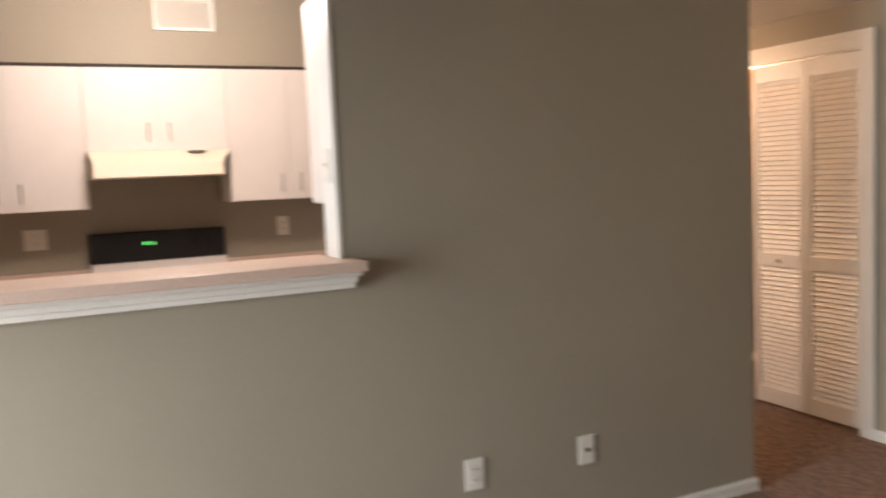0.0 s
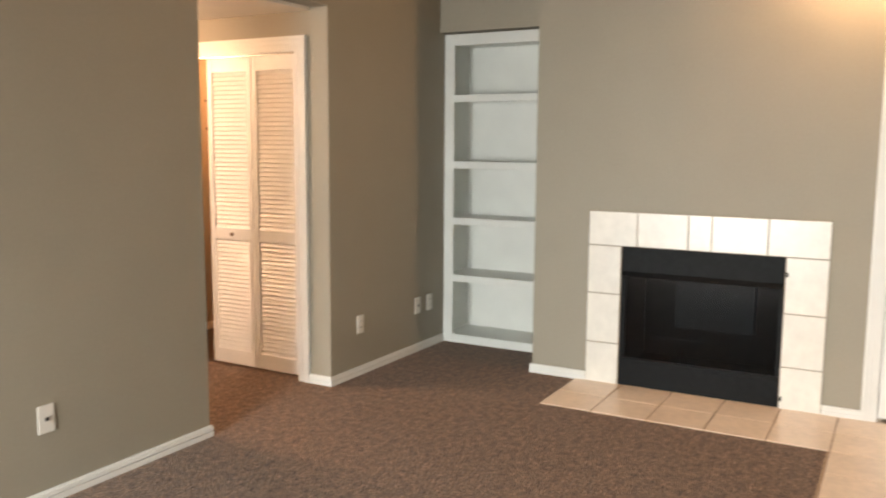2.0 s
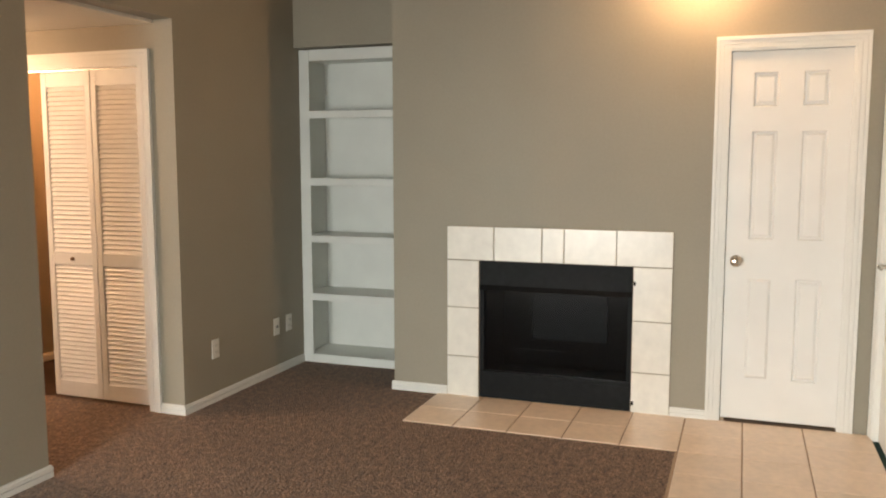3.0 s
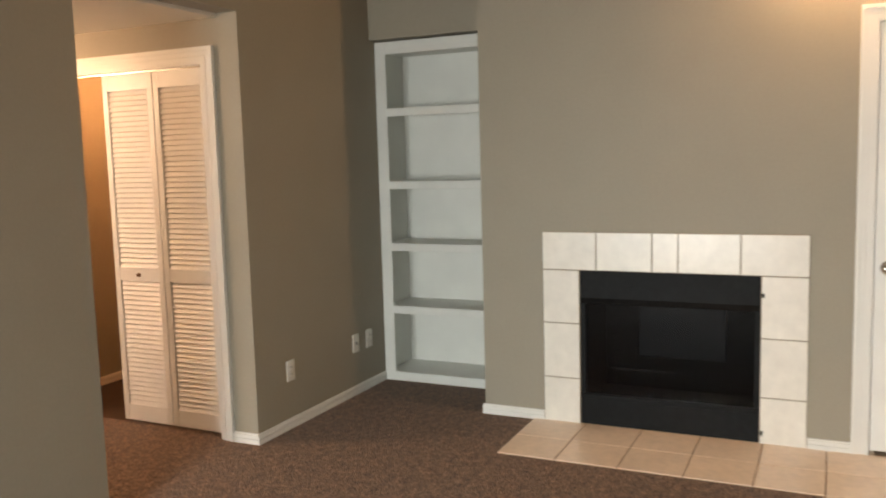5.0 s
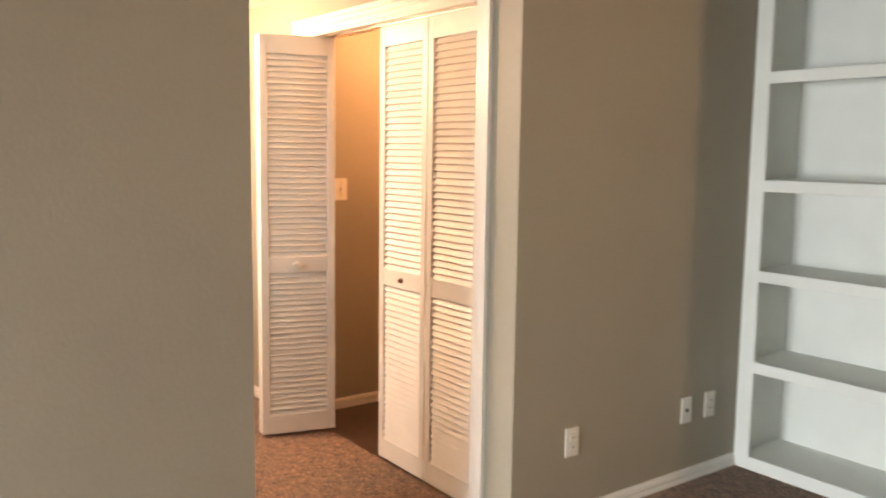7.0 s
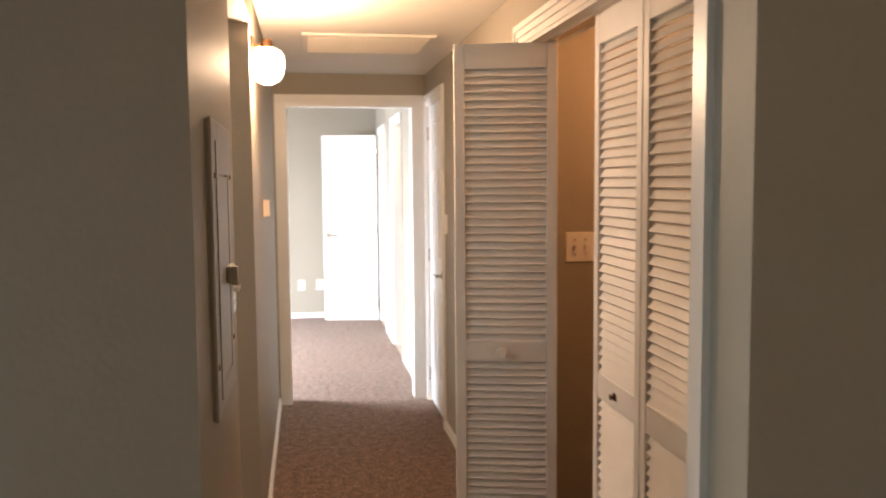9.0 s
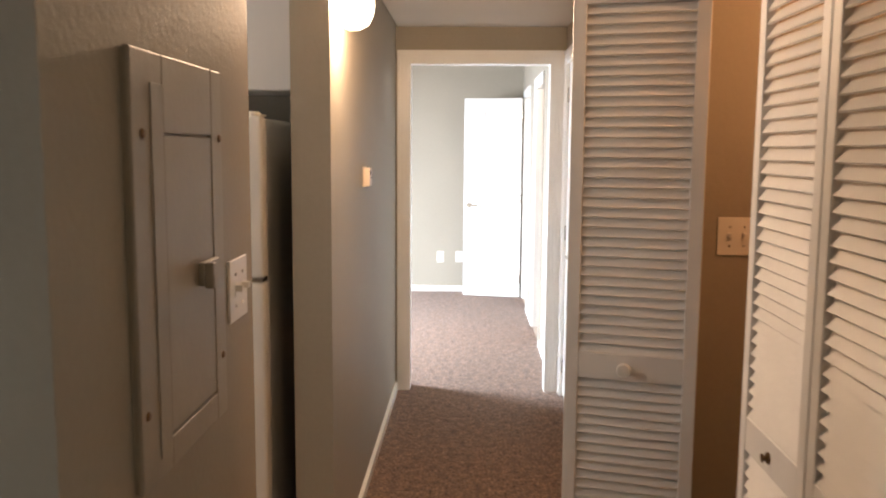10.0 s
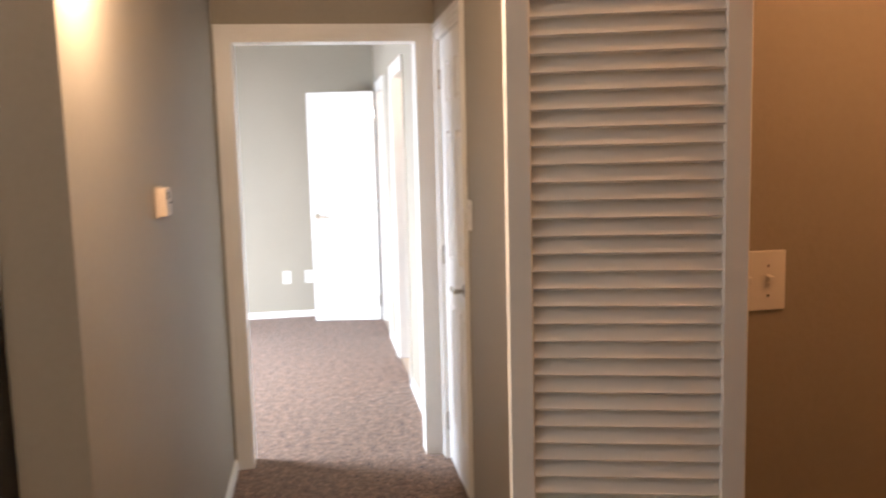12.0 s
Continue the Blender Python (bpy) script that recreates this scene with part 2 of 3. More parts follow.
structure("wall_hall_west", box_bm((-0.13, 0.0, 0.13, 0.82, 0, 2.6), (-0.13, 0.0, 0.82, 1.868, 2.13, 2.6), (-0.14, -0.01, 1.868, 4.28, 0, 2.6)), PAINT, "greige hall wall with an open kitchen doorway", "wall")
structure("wall_hall_east", box_bm(*wall_spans("y", 0.13, 4.28, 1.02, 1.14, 0, HH, [(0.235, 1.685, 0, 2.035), (3.55, 4.215, 0, 2.04)])), PAINT, "greige hall wall with bifold closet and a door", "wall")
structure("wall_closet", box_bm((1.14, 2.6, 1.805, 1.925, 0, HH), (2.60, 2.72, 0.13, 1.925, 0, HH)), PAINT, "greige painted walls inside the closet", "wall")
structure("wall_hall_end", box_bm(*wall_spans("x", -3.12, 2.72, 4.28, 4.40, 0, 2.7, [(0.065, 0.94, 0, 2.045)])), PAINT, "greige wall with the bedroom doorway", "wall")
structure("wall_bedroom_east", box_bm(*wall_spans("y", 4.40, 8.03, 1.0, 1.12, 0, 2.7, [(5.55, 6.25, 0, 2.04), (6.98, 7.63, 0, 2.04)])), PAINT, "greige bedroom wall with two doorways", "wall")
structure("wall_bedroom_north", box_bm((-3.12, 2.72, 8.03, 8.15, 0, 2.7)), PAINT, "greige bedroom far wall", "wall")
structure("wall_bedroom_west", box_bm(*wall_spans("y", 4.40, 8.03, -3.12, -3.0, 0, 2.7, [(4.8, 6.2, 0.65, 2.05)])), PAINT, "greige bedroom wall with a window", "wall")
structure("wall_bath_east", box_bm((2.60, 2.72, 4.40, 8.03, 0, 2.7)), PAINT, "greige bathroom wall", "wall")
structure("wall_kitchen_west", box_bm((-5.05, -4.93, 0.13, 2.69, 0, 2.6)), PAINT, "greige kitchen side wall", "wall")
structure("wall_hall_closet", box_bm((1.40, 1.46, 1.925, 4.28, 0, HH + 0.1)), PAINT, "plain wall closing the hall door opening", "wall")
structure("wall_kitchen_north", box_bm((-4.93, -0.14, 2.57, 2.69, 0, 2.6)), PAINT, "greige kitchen back wall", "wall")
structure("wall_soffit", box_bm((-4.93, -0.14, 2.27, 2.57, 2.155, 2.6)), PAINT, "greige soffit above the kitchen wall cabinets", "wall")
structure("wall_closet_south", box_bm((2.75, 2.87, -3.84, -1.055, 0, H)), PAINT, "closet back wall", "wall")

# out of view; its dark colour holds down the bounce light
structure("ceiling", box_bm((-5.32, 2.92, -5.72, 0.13, H, H + 0.1)), CEIL_DIM, "unseen textured living room ceiling, darkened to cut bounce light", "ceiling")
structure("ceiling_hall", box_bm((0.0, 1.02, 0.13, 4.28, HH, HH + 0.1), (1.02, 2.72, 0.13, 4.28, HH, HH + 0.1)), CEIL, "pale textured low hall ceiling", "ceiling")
structure("ceiling_kitchen", box_bm((-5.05, -0.0, 0.13, 2.69, 2.6, 2.7)), CEIL, "pale kitchen ceiling", "ceiling")
structure("ceiling_bedroom", box_bm((-3.12, 2.72, 4.28, 8.15, 2.7, 2.8)), CEIL, "pale bedroom ceiling", "ceiling")
structure("ground", box_bm((-400, 400, -400, 400, -0.25, -0.15)), GRASSM, "green lawn outside the building", "ground")
structure("patio", box_bm((-8.5, -5.32, -4.0, 0.5, -0.15, -0.06)), PATIO, "grey concrete patio slab outside", "patio")


# ---- trim ----
def base_bm(runs):
    """Runs (axis, a, b, face, out): a two-step moulded board 57 mm high along a wall face."""
    bm = bmesh.new()
    for axis, a, b, f, out in runs:
        for d, z0, z1 in ((0.014, 0.0, 0.026), (0.006, 0.026, 0.031), (0.014, 0.031, 0.048), (0.007, 0.048, 0.057)):
            add_box(bm, *((a, b, f, f + out * d) if axis == "x" else (f, f + out * d, a, b)), z0, z1)
    return bm


structure("baseboard", base_bm([("x", -5.20, 0.014, 0, -1), ("y", 0, 0.82, 0.0, 1), ("x", 1.006, 2.42, 0, -1), ("y", 0.0, 0.16, 1.02, -1), ("y", 1.76, 3.49, 1.02, -1), ("y", 1.868, 4.262, -0.01, 1), ("y", -1.30, -0.921, 1.95, -1), ("x", 1.95, 2.42, -0.935, 1), ("y", -2.865, -2.67, 1.95, -1), ("x", -0.5, 0.86, -3.72, 1), ("x", 1.14, 2.6, 1.805, -1), ("y", 0.13, 1.805, 2.60, -1), ("x", -3.0, 1.0, 8.03, -1), ("y", 4.40, 5.48, 1.0, -1), ("y", 6.32, 6.91, 1.0, -1), ("y", 7.70, 8.03, 1.0, -1), ("x", -3.0, 0.0, 4.40, 1)]), TRIM, "white moulded wooden baseboards", "baseboard")


def casing_bm(axis, a, b, top, face, out, w=0.065, depth=0.018, jamb=0.12):
    """Moulded casing round an opening a..b, with a jamb lining that runs back into the wall."""
    bm = bmesh.new()

    def bar(p0, p1, z0, z1, d0, d1):
        f0, f1 = face + out * d0, face + out * d1
        add_box(bm, *((p0, p1, f0, f1) if axis == "x" else (f0, f1, p0, p1)), z0, z1)

    for k, (u0, u1, d) in enumerate(((0.0, 0.30, 0.010), (0.30, 0.36, 0.005), (0.36, 0.66, 0.013), (0.66, 0.72, 0.008), (0.72, 1.0, depth))):
        bar(a - w * u1, a - w * u0, 0, top + w * u1, 0, d)
        bar(b + w * u0, b + w * u1, 0, top + w * u1, 0, d)
        bar(a - w * u0, b + w * u0, top + w * u0, top + w * u1, 0, d)
    t = 0.014
    bar(a, a + t, 0, top, -jamb, 0.004)
    bar(b - t, b, 0, top, -jamb, 0.004)
    bar(a + t, b - t, top - t, top, -jamb, 0.004)
    return bm


structure("trim", casing_bm("x", 0.065, 0.94, 2.045, 4.28, -1, jamb=0.12), TRIM, "white moulded casing of the bedroom doorway", "door casing")
structure("trim_closet", casing_bm("y", 0.235, 1.685, 2.035, 1.02, -1, w=0.075), TRIM, "white moulded casing of the bifold closet", "door casing")
structure("trim_hall_door", casing_bm("y", 3.55, 4.215, 2.04, 1.02, -1, w=0.060), TRIM, "white moulded casing of the hall door", "door casing")
structure("trim_fire_closet", casing_bm("y", -3.565, -2.93, 2.085, 1.95, -1), TRIM, "white moulded casing of the closet door", "door casing")
structure("trim_front_door", casing_bm("x", 0.93, 1.87, 2.05, -3.72, 1), TRIM, "white moulded casing of the front door", "door casing")
structure("trim_bath", casing_bm("y", 5.55, 6.25, 2.04, 1.0, -1), TRIM, "white moulded casing of the bathroom doorway", "door casing")
structure("trim_bed_closet", casing_bm("y", 6.98, 7.63, 2.04, 1.0, -1), TRIM, "white moulded casing of the bedroom closet", "door casing")
structure("trim_pass_through", box_bm((-1.894, -1.88, -0.004, 0.134, 1.205, 2.436), (-3.9, -3.886, -0.004, 0.134, 1.205, 2.436), (-3.9, -1.88, -0.004, 0.134, 2.436, 2.45)), TRIM, "white painted lining of the pass-through", "trim")


# ---- doors ----
def slab_bm(w, h, t, cols, rows):
    """A moulded door leaf: x 0..w, z 0..h, front at y 0, back at y t, panels pressed into both faces."""
    bm = bmesh.new()
    xs = sorted({0, w, *[v for c in cols for v in c]})
    zs = sorted({0, h, *[v for r in rows for v in r]})
    for y, s in ((0.0, 1), (t, -1)):
        grid = {(x, z): bm.verts.new((x, y, z)) for x in xs for z in zs}
        cells = []
        for x0, x1 in zip(xs, xs[1:]):
            for z0, z1 in zip(zs, zs[1:]):
                q = [grid[x0, z0], grid[x1, z0], grid[x1, z1], grid[x0, z1]]
                f = bm.faces.new(q if s > 0 else q[::-1])
                if any(abs(c[0] - x0) < 1e-6 for c in cols) and any(abs(r[0] - z0) < 1e-6 for r in rows):
                    cells.append(f)
        for f in cells:
            bmesh.ops.inset_individual(bm, faces=[f], thickness=0.012, depth=-0.012)
            bmesh.ops.inset_individual(bm, faces=[f], thickness=0.006, depth=0.0)
            bmesh.ops.inset_individual(bm, faces=[f], thickness=0.020, depth=0.009)
    for (x0, z0), (x1, z1) in (((0, 0), (w, 0)), ((0, h), (w, h)), ((0, 0), (0, h)), ((w, 0), (w, h))):
        bm.faces.new([bm.verts.new(p) for p in ((x0, 0, z0), (x1, 0, z1), (x1, t, z1), (x0, t, z0))])
    bmesh.ops.remove_doubles(bm, verts=bm.verts[:], dist=1e-5)
    return bm


def panel_rows(h):
    return [(0.115 * h, 0.395 * h), (0.50 * h, 0.79 * h), (0.855 * h, 0.945 * h)]


def knob(parent, x, z, y=0.0, side=-1):
    k = bmesh.new()
    add_profile(k, [(0, 0), (0.031, 0.0), (0.031, 0.004), (0.026, 0.008), (0.011, 0.010), (0.010, 0.032), (0.018, 0.036), (0.027, 0.045), (0.029, 0.054), (0.024, 0.062), (0.012, 0.066), (0, 0.066)], (0, 0, 0), "Y")
    m = Matrix.Translation((x, y, z)) @ (Matrix.Identity(4) if side < 0 else Matrix.Rotation(math.pi, 4, "Z"))
    for v in k.verts:
        v.co = m @ v.co
    return part("door_handle", k, CHROME, parent, "round satin nickel knob", smooth=True)


def lever(parent, x, z, way, y=0.0):
    k = bmesh.new()
    add_cyl(k, (x, y, z), (x, y - 0.012, z), 0.030, 0.027)
    add_cyl(k, (x, y - 0.01, z), (x, y - 0.05, z), 0.010)
    n0 = len(k.verts)
    add_box(k, x - 0.011, x + 0.011, y - 0.056, y - 0.042, z - 0.009, z + 0.009)
    add_box(k, min(x, x + way * 0.10), max(x, x + way * 0.10), y - 0.055, y - 0.044, z - 0.008, z + 0.008)
    return part("door_handle", k, CHROME, parent, "satin nickel lever handle", smooth=False)


def panel_door(name, w, h, at, turn, label, handle="knob", hx=None, hz=0.92, category="door", narrow=False):
    d = thing(name, label, category, "", "structure", at, turn)
    e, g = 0.19 * w, 0.10 * w
    cols = [(e, w / 2 - g), (w / 2 + g, w - e)]
    part("door_leaf", slab_bm(w, h, 0.035, cols, panel_rows(h)), DOORW, d)
    hx = 0.06 if hx is None else hx
    if handle == "knob":
        knob(d, hx, hz)
        knob(d, hx, hz, 0.035, 1)
    else:
        lever(d, hx, hz, 1 if hx < w / 2 else -1)
    far = w - 0.002 if hx < w / 2 else 0.002
    for z in (0.18, h / 2, h - 0.18):
        bm = bmesh.new()
        add_cyl(bm, (far, -0.006, z - 0.045), (far, -0.006, z + 0.045), 0.006, n=10)
        part("hinge", bm, CHROME, d, "nickel butt hinge")
    return d


fc = panel_door("door_1", 0.611, 2.044, (1.962, -2.948, 0.024), -90, "white six-panel closet door, closed, round nickel knob", hz=0.90, hx=0.055)
part("strike_plate", box_bm((-0.011, -0.002, -0.006, 0.002, 0.85, 0.945), bevel=0.001), CHROME, fc, "satin strike plate on the jamb")
bm = bmesh.new()
add_cyl(bm, (0.012, -0.016, -0.008), (0.012, 0.010, -0.008), 0.011, n=12)
part("door_stop", bm, CHROME, fc, "small metal stop at the foot of the door")
panel_door("door_2", 0.908, 2.02, (1.852, -3.745, 0.010), 180, "white six-panel front door, closed, nickel lever", "lever", hz=0.73 + 0.2)
panel_door("door_3", 0.631, 2.012, (1.034, 4.198, 0.012), -90, "narrow white six-panel hall door, closed", "lever", hx=0.56, hz=0.92)
leaf_a = math.degrees(math.atan2(7.63 - 7.735, 0.965 - 0.387))
panel_door("door_4", 0.587, 2.02, (0.387, 7.735, 0.012), leaf_a, "white six-panel closet door, standing open by the bedroom wall", "lever", hz=0.94, hx=0.055)


# ---- bifold doors ----
SLAT = bmesh.new()
add_box(SLAT, 0, 1, -0.0029, 0.0029, -0.0168, 0.0168)
SLAT_ME = mesh_of("slat", SLAT, LOUV)


def louvre_leaf(door, x0, w, h=1.995, z0=0.018, hand=None, bronze=False):
    """One leaf in the local frame of the door: x0..x0+w, 28 mm thick about y 0; returns its parent part."""
    s, t = 0.040, 0.014
    frame_part = part("stile", box_bm((x0 + 0.0015, x0 + s, -t, t, z0, z0 + h), bevel=0.002), LOUV, door)
    part("stile", box_bm((x0 + w - s, x0 + w - 0.0015, -t, t, z0, z0 + h), bevel=0.002), LOUV, door)
    rails = ((z0, z0 + 0.095), (z0 + 0.829, z0 + 0.905), (z0 + h - 0.090, z0 + h))
    for nm, (a, b) in zip(("bottom_rail", "middle_rail", "top_rail"), rails):
        part(nm, box_bm((x0 + s, x0 + w - s, -t + 0.001, t - 0.001, a, b), bevel=0.001), LOUV, door)
    for lo, hi in ((rails[0][1], rails[1][0]), (rails[1][1], rails[2][0])):
        n = round((hi - lo) / 0.0286)
        step = (hi - lo) / n
        for i in range(n):
            z = lo + (i + 0.5) * step
            m = Matrix.Translation((x0 + s - 0.002, 0, z)) @ Matrix.Rotation(radians(-33 + random.uniform(-0.5, 0.5)), 4, "X") @ Matrix.Diagonal((w - 2 * s + 0.004, 1, 1, 1))
            piece("slat", SLAT_ME, door, m)
    if hand is not None:
        k = bmesh.new()
        rings = [(0, 0), (0.013, 0), (0.012, 0.003), (0.006, 0.005), (0.006, 0.009), (0.010, 0.013), (0, 0.016)] if bronze else [(0, 0), (0.012, 0), (0.010, 0.012), (0.017, 0.018), (0.021, 0.025), (0.018, 0.033), (0, 0.036)]
        add_profile(k, rings, (x0 + hand, -t, z0 + 0.866), "Y")
        part("knob", k, BRASS if bronze else TRIM, door, "small dark bronze pull" if bronze else "round white wooden knob", smooth=True)
    return frame_part


def leaf_between(name, p, q, label, hand=None, bronze=False):
    """A leaf whose front (local -y) lies to the right of the way from p to q."""
    d = Vector((q[0] - p[0], q[1] - p[1], 0))
    o = thing(name, label, "bifold door", "bifold closet doors", "", (p[0], p[1], 0), math.degrees(math.atan2(d.y, d.x)))
    louvre_leaf(o, 0.0, d.length, hand=hand, bronze=bronze)
    return o


leaf_between("bifold_door", (1.083, 1.012), (1.079, 0.634), "white louvred bifold leaf with a dark bronze pull, nearly shut", hand=0.190, bronze=True)
leaf_between("bifold_door", (1.079, 0.632), (1.072, 0.254), "white louvred bifold leaf hinged to the closet jamb")
leaf_between("bifold_door", (0.735, 1.586), (1.100, 1.486), "white louvred bifold leaf with knob, folded open into the hall", hand=0.175)
leaf_between("bifold_door", (0.742, 1.620), (1.104, 1.655), "white louvred bifold leaf folded behind its pair")
track = thing("bifold_track", "metal head track above the bifold doors", "track")
part("rail", box_bm((1.064, 1.096, 0.252, 1.668, 2.0135, 2.0205)), CHROME, track)


# ---- bookshelf ----
bs = thing("bookshelf", "white painted built-in bookshelf, empty, in the wall niche", "bookshelf")
part("side_panel", box_bm((2.42, 2.44, -0.085, -0.005, 0.0, 2.262), (2.44, 2.795, -0.024, -0.006, 0.0, 2.262), bevel=0.0015), SHELFP, bs)
part("side_panel", box_bm((2.42, 2.44, -0.932, -0.855, 0.0, 2.262), (2.44, 2.795, -0.915, -0.897, 0.0, 2.262), bevel=0.0015), SHELFP, bs)
part("back_panel", box_bm((2.775, 2.795, -0.896, -0.025, 0.0, 2.262)), SHELFP, bs)
part("top_rail", box_bm((2.42, 2.44, -0.854, -0.086, 2.182, 2.262), bevel=0.0015), SHELFP, bs)
part("bottom_rail", box_bm((2.42, 2.44, -0.854, -0.086, 0.0, 0.062), bevel=0.0015), SHELFP, bs)
part("top_board", box_bm((2.441, 2.774, -0.896, -0.025, 2.20, 2.22)), SHELFP, bs)
part("shelf", box_bm((2.441, 2.774, -0.896, -0.025, 0.042, 0.062)), SHELFP, bs)
for z in (0.489, 0.914, 1.327, 1.806):
    part("shelf", box_bm((2.418, 2.44, -0.854, -0.086, z - 0.026, z + 0.026), (2.4405, 2.774, -0.896, -0.025, z + 0.004, z + 0.0255), bevel=0.0015), SHELFP, bs)


# ---- fireplace ----
fp = thing("fireplace", "black metal fireplace insert with cream tile surround", "fireplace")
FY0, FY1 = -2.445, -1.51
part("mortar_bed", box_bm((1.944, 1.9495, -2.669, FY1 + 0.21, 0.867, 1.078), (1.944, 1.9495, FY1, FY1 + 0.21, 0, 0.867), (1.944, 1.9495, -2.669, FY0, 0, 0.867)), FGROUT, fp, "dark mortar joints")
fire = part("firebox", box_bm((1.99, 2.45, FY0 + 0.002, FY0 + 0.02, 0.0, 0.86), (1.99, 2.45, FY1 - 0.02, FY1 - 0.002, 0.0, 0.86), (2.45, 2.47, FY0, FY1, 0.0, 0.86), (1.99, 2.45, FY0 + 0.02, FY1 - 0.02, 0.845, 0.86), (1.99, 2.45, FY0 + 0.02, FY1 - 0.02, 0.0, 0.10)), SOOT, fp, "sooty black firebox lining")
part("back_brick", box_bm((2.40, 2.449, -2.23, -1.74, 0.30, 0.70), bevel=0.004), BACKPANEL, fire, "grey refractory back panel")
hb = bmesh.new()
pr = [(1.952, 0.866), (1.952, 0.715), (1.935, 0.690), (1.938, 0.684), (1.985, 0.690), (1.985, 0.866)]
a = [hb.verts.new((x, FY0 + 0.003, z)) for x, z in pr]
b = [hb.verts.new((x, FY1 - 0.003, z)) for x, z in pr]
hb.faces.new(a)
hb.faces.new(b[::-1])
for i in range(len(pr)):
    j = (i + 1) % len(pr)
    hb.faces.new((a[i], b[i], b[j], a[j]))
part("hood", hb, IRON, fp, "black folded metal hood strip")
part("lower_louvre", box_bm((1.952, 1.985, FY0 + 0.003, FY1 - 0.003, 0.004, 0.150), (1.944, 1.985, FY0 + 0.003, FY1 - 0.003, 0.150, 0.176), bevel=0.002), IRON, fp, "black metal bottom strip")
part("side_trim", box_bm((1.955, 1.985, FY0 + 0.003, FY0 + 0.028, 0.177, 0.683)), IRON, fp)
part("side_trim", box_bm((1.955, 1.985, FY1 - 0.028, FY1 - 0.003, 0.177, 0.683)), IRON, fp)
for z in (0.77, 0.06):
    part("clip", box_bm((1.928, 1.9388, -2.462, -2.450, z - 0.012, z + 0.012), bevel=0.002), IRON, fp)
part("glass_door", box_bm((1.972, 1.977, FY0 + 0.03, FY1 - 0.03, 0.178, 0.680)), SMOKED, fp, "smoked glass screen").visible_shadow = False
part("grate_bar", box_bm((2.05, 2.058, -2.02, -1.70, 0.300, 0.308)), BACKPANEL, fire, "thin grey grate bar")


def tile_piece(parent, x0, x1, y0, y1, z0, z1, mat, gap=0.003, bevel=0.002):
    if x1 - x0 < 0.02:
        bm = box_bm((x0, x1, y0 + gap, y1 - gap, z0 + gap, z1 - gap), bevel=bevel)
    else:
        bm = box_bm((x0 + gap, x1 - gap, y0 + gap, y1 - gap, z0, z1), bevel=bevel)
    return part("tile", bm, mat, parent)


for y0, y1 in ((-1.604, -1.30), (-1.904, -1.604), (-2.038, -1.904), (-2.347, -2.038), (-2.669, -2.347)):
    tile_piece(fp, 1.939, 1.9455, y0, y1, 0.867, 1.078, FTILE)
for z0, z1 in ((0, 0.258), (0.258, 0.568), (0.568, 0.867)):
    tile_piece(fp, 1.939, 1.9455, FY1, FY1 + 0.21, z0, z1, FTILE)
for z0, z1 in ((0, 0.244), (0.244, 0.549), (0.549, 0.867)):
    tile_piece(fp, 1.939, 1.9455, -2.669, FY0, z0, z1, FTILE)

# ---- tile floor ----
tf = structure("floor_tile", box_bm((1.345, 1.95, -2.747, -1.235, -0.05, 0.001), (-0.5, 1.95, -3.72, -2.747, -0.05, 0.001), (1.95, 2.07, -3.565, -2.93, -0.05, 0.0)), GROUT, "peach ceramic tile hearth and entry floor", "tile floor")
structure("floor_fire_closet", box_bm((2.07, 2.75, -3.72, -2.5, -0.05, 0)), CARPET, "carpet inside the closet", "carpet")
YJ = [-3.72, -3.38, -3.07, -2.760, -2.463, -2.157, -1.852, -1.540, -1.235]
XJ = [1.95, 1.645, 1.345, 1.035, 0.727, 0.42, 0.11, -0.195, -0.5]
for y0, y1 in zip(YJ, YJ[1:]):
    for x1, x0 in zip(XJ, XJ[1:]):
        if x0 > 1.3 or y1 < -2.7:
            tile_piece(tf, x0, x1, y0, y1, 0.0, 0.0055, TILE, gap=0.0035)


# ---- wall plates ----
def wall_plate(name, at, turn, kind, label, w=0.072, h=0.117, mat=None):
    """A cover plate on a wall; local front is -y."""
    o = thing(name, label, "wall plate", "", "", at, turn)
    p = part("cover_plate", box_bm((-w / 2, w / 2, -0.006, 0.0, -h / 2, h / 2), bevel=0.0025, seg=2), mat or PLATE, o)
    if kind == "outlet":
        for dz in (-0.020, 0.020):
            r = part("socket", box_bm((-0.016, 0.016, -0.0085, -0.0055, dz - 0.0145, dz + 0.0145), bevel=0.002), mat or PLATE, o)
            part("slot", box_bm((-0.008, -0.005, -0.0095, -0.0075, dz - 0.004, dz + 0.006), (0.005, 0.008, -0.0095, -0.0075, dz - 0.004, dz + 0.006)), SLOT, r)
    if kind in ("switch", "double_switch"):
        for dx in (0.0,) if kind == "switch" else (-0.023, 0.023):
            part("toggle", box_bm((dx - 0.0055, dx + 0.0055, -0.020, -0.0055, -0.002, 0.010), (dx - 0.006, dx + 0.006, -0.0075, -0.0055, -0.013, 0.013), bevel=0.001), mat or PLATE, o)
            for z in (0.030, -0.030):
                part("screw", box_bm((dx - 0.003, dx + 0.003, -0.0075, -0.0055, z - 0.003, z + 0.003), bevel=0.0008), CHROME, o)
    if kind == "jack":
        part("jack", box_bm((-0.008, 0.008, -0.012, -0.0055, -0.008, 0.008), bevel=0.002), SLOT, o)
    if kind == "blank":
        for z in (0.039, -0.039):
            part("screw", box_bm((-0.003, 0.003, -0.0075, -0.0055, z - 0.003, z + 0.003), bevel=0.0008), CHROME, o)
    return o


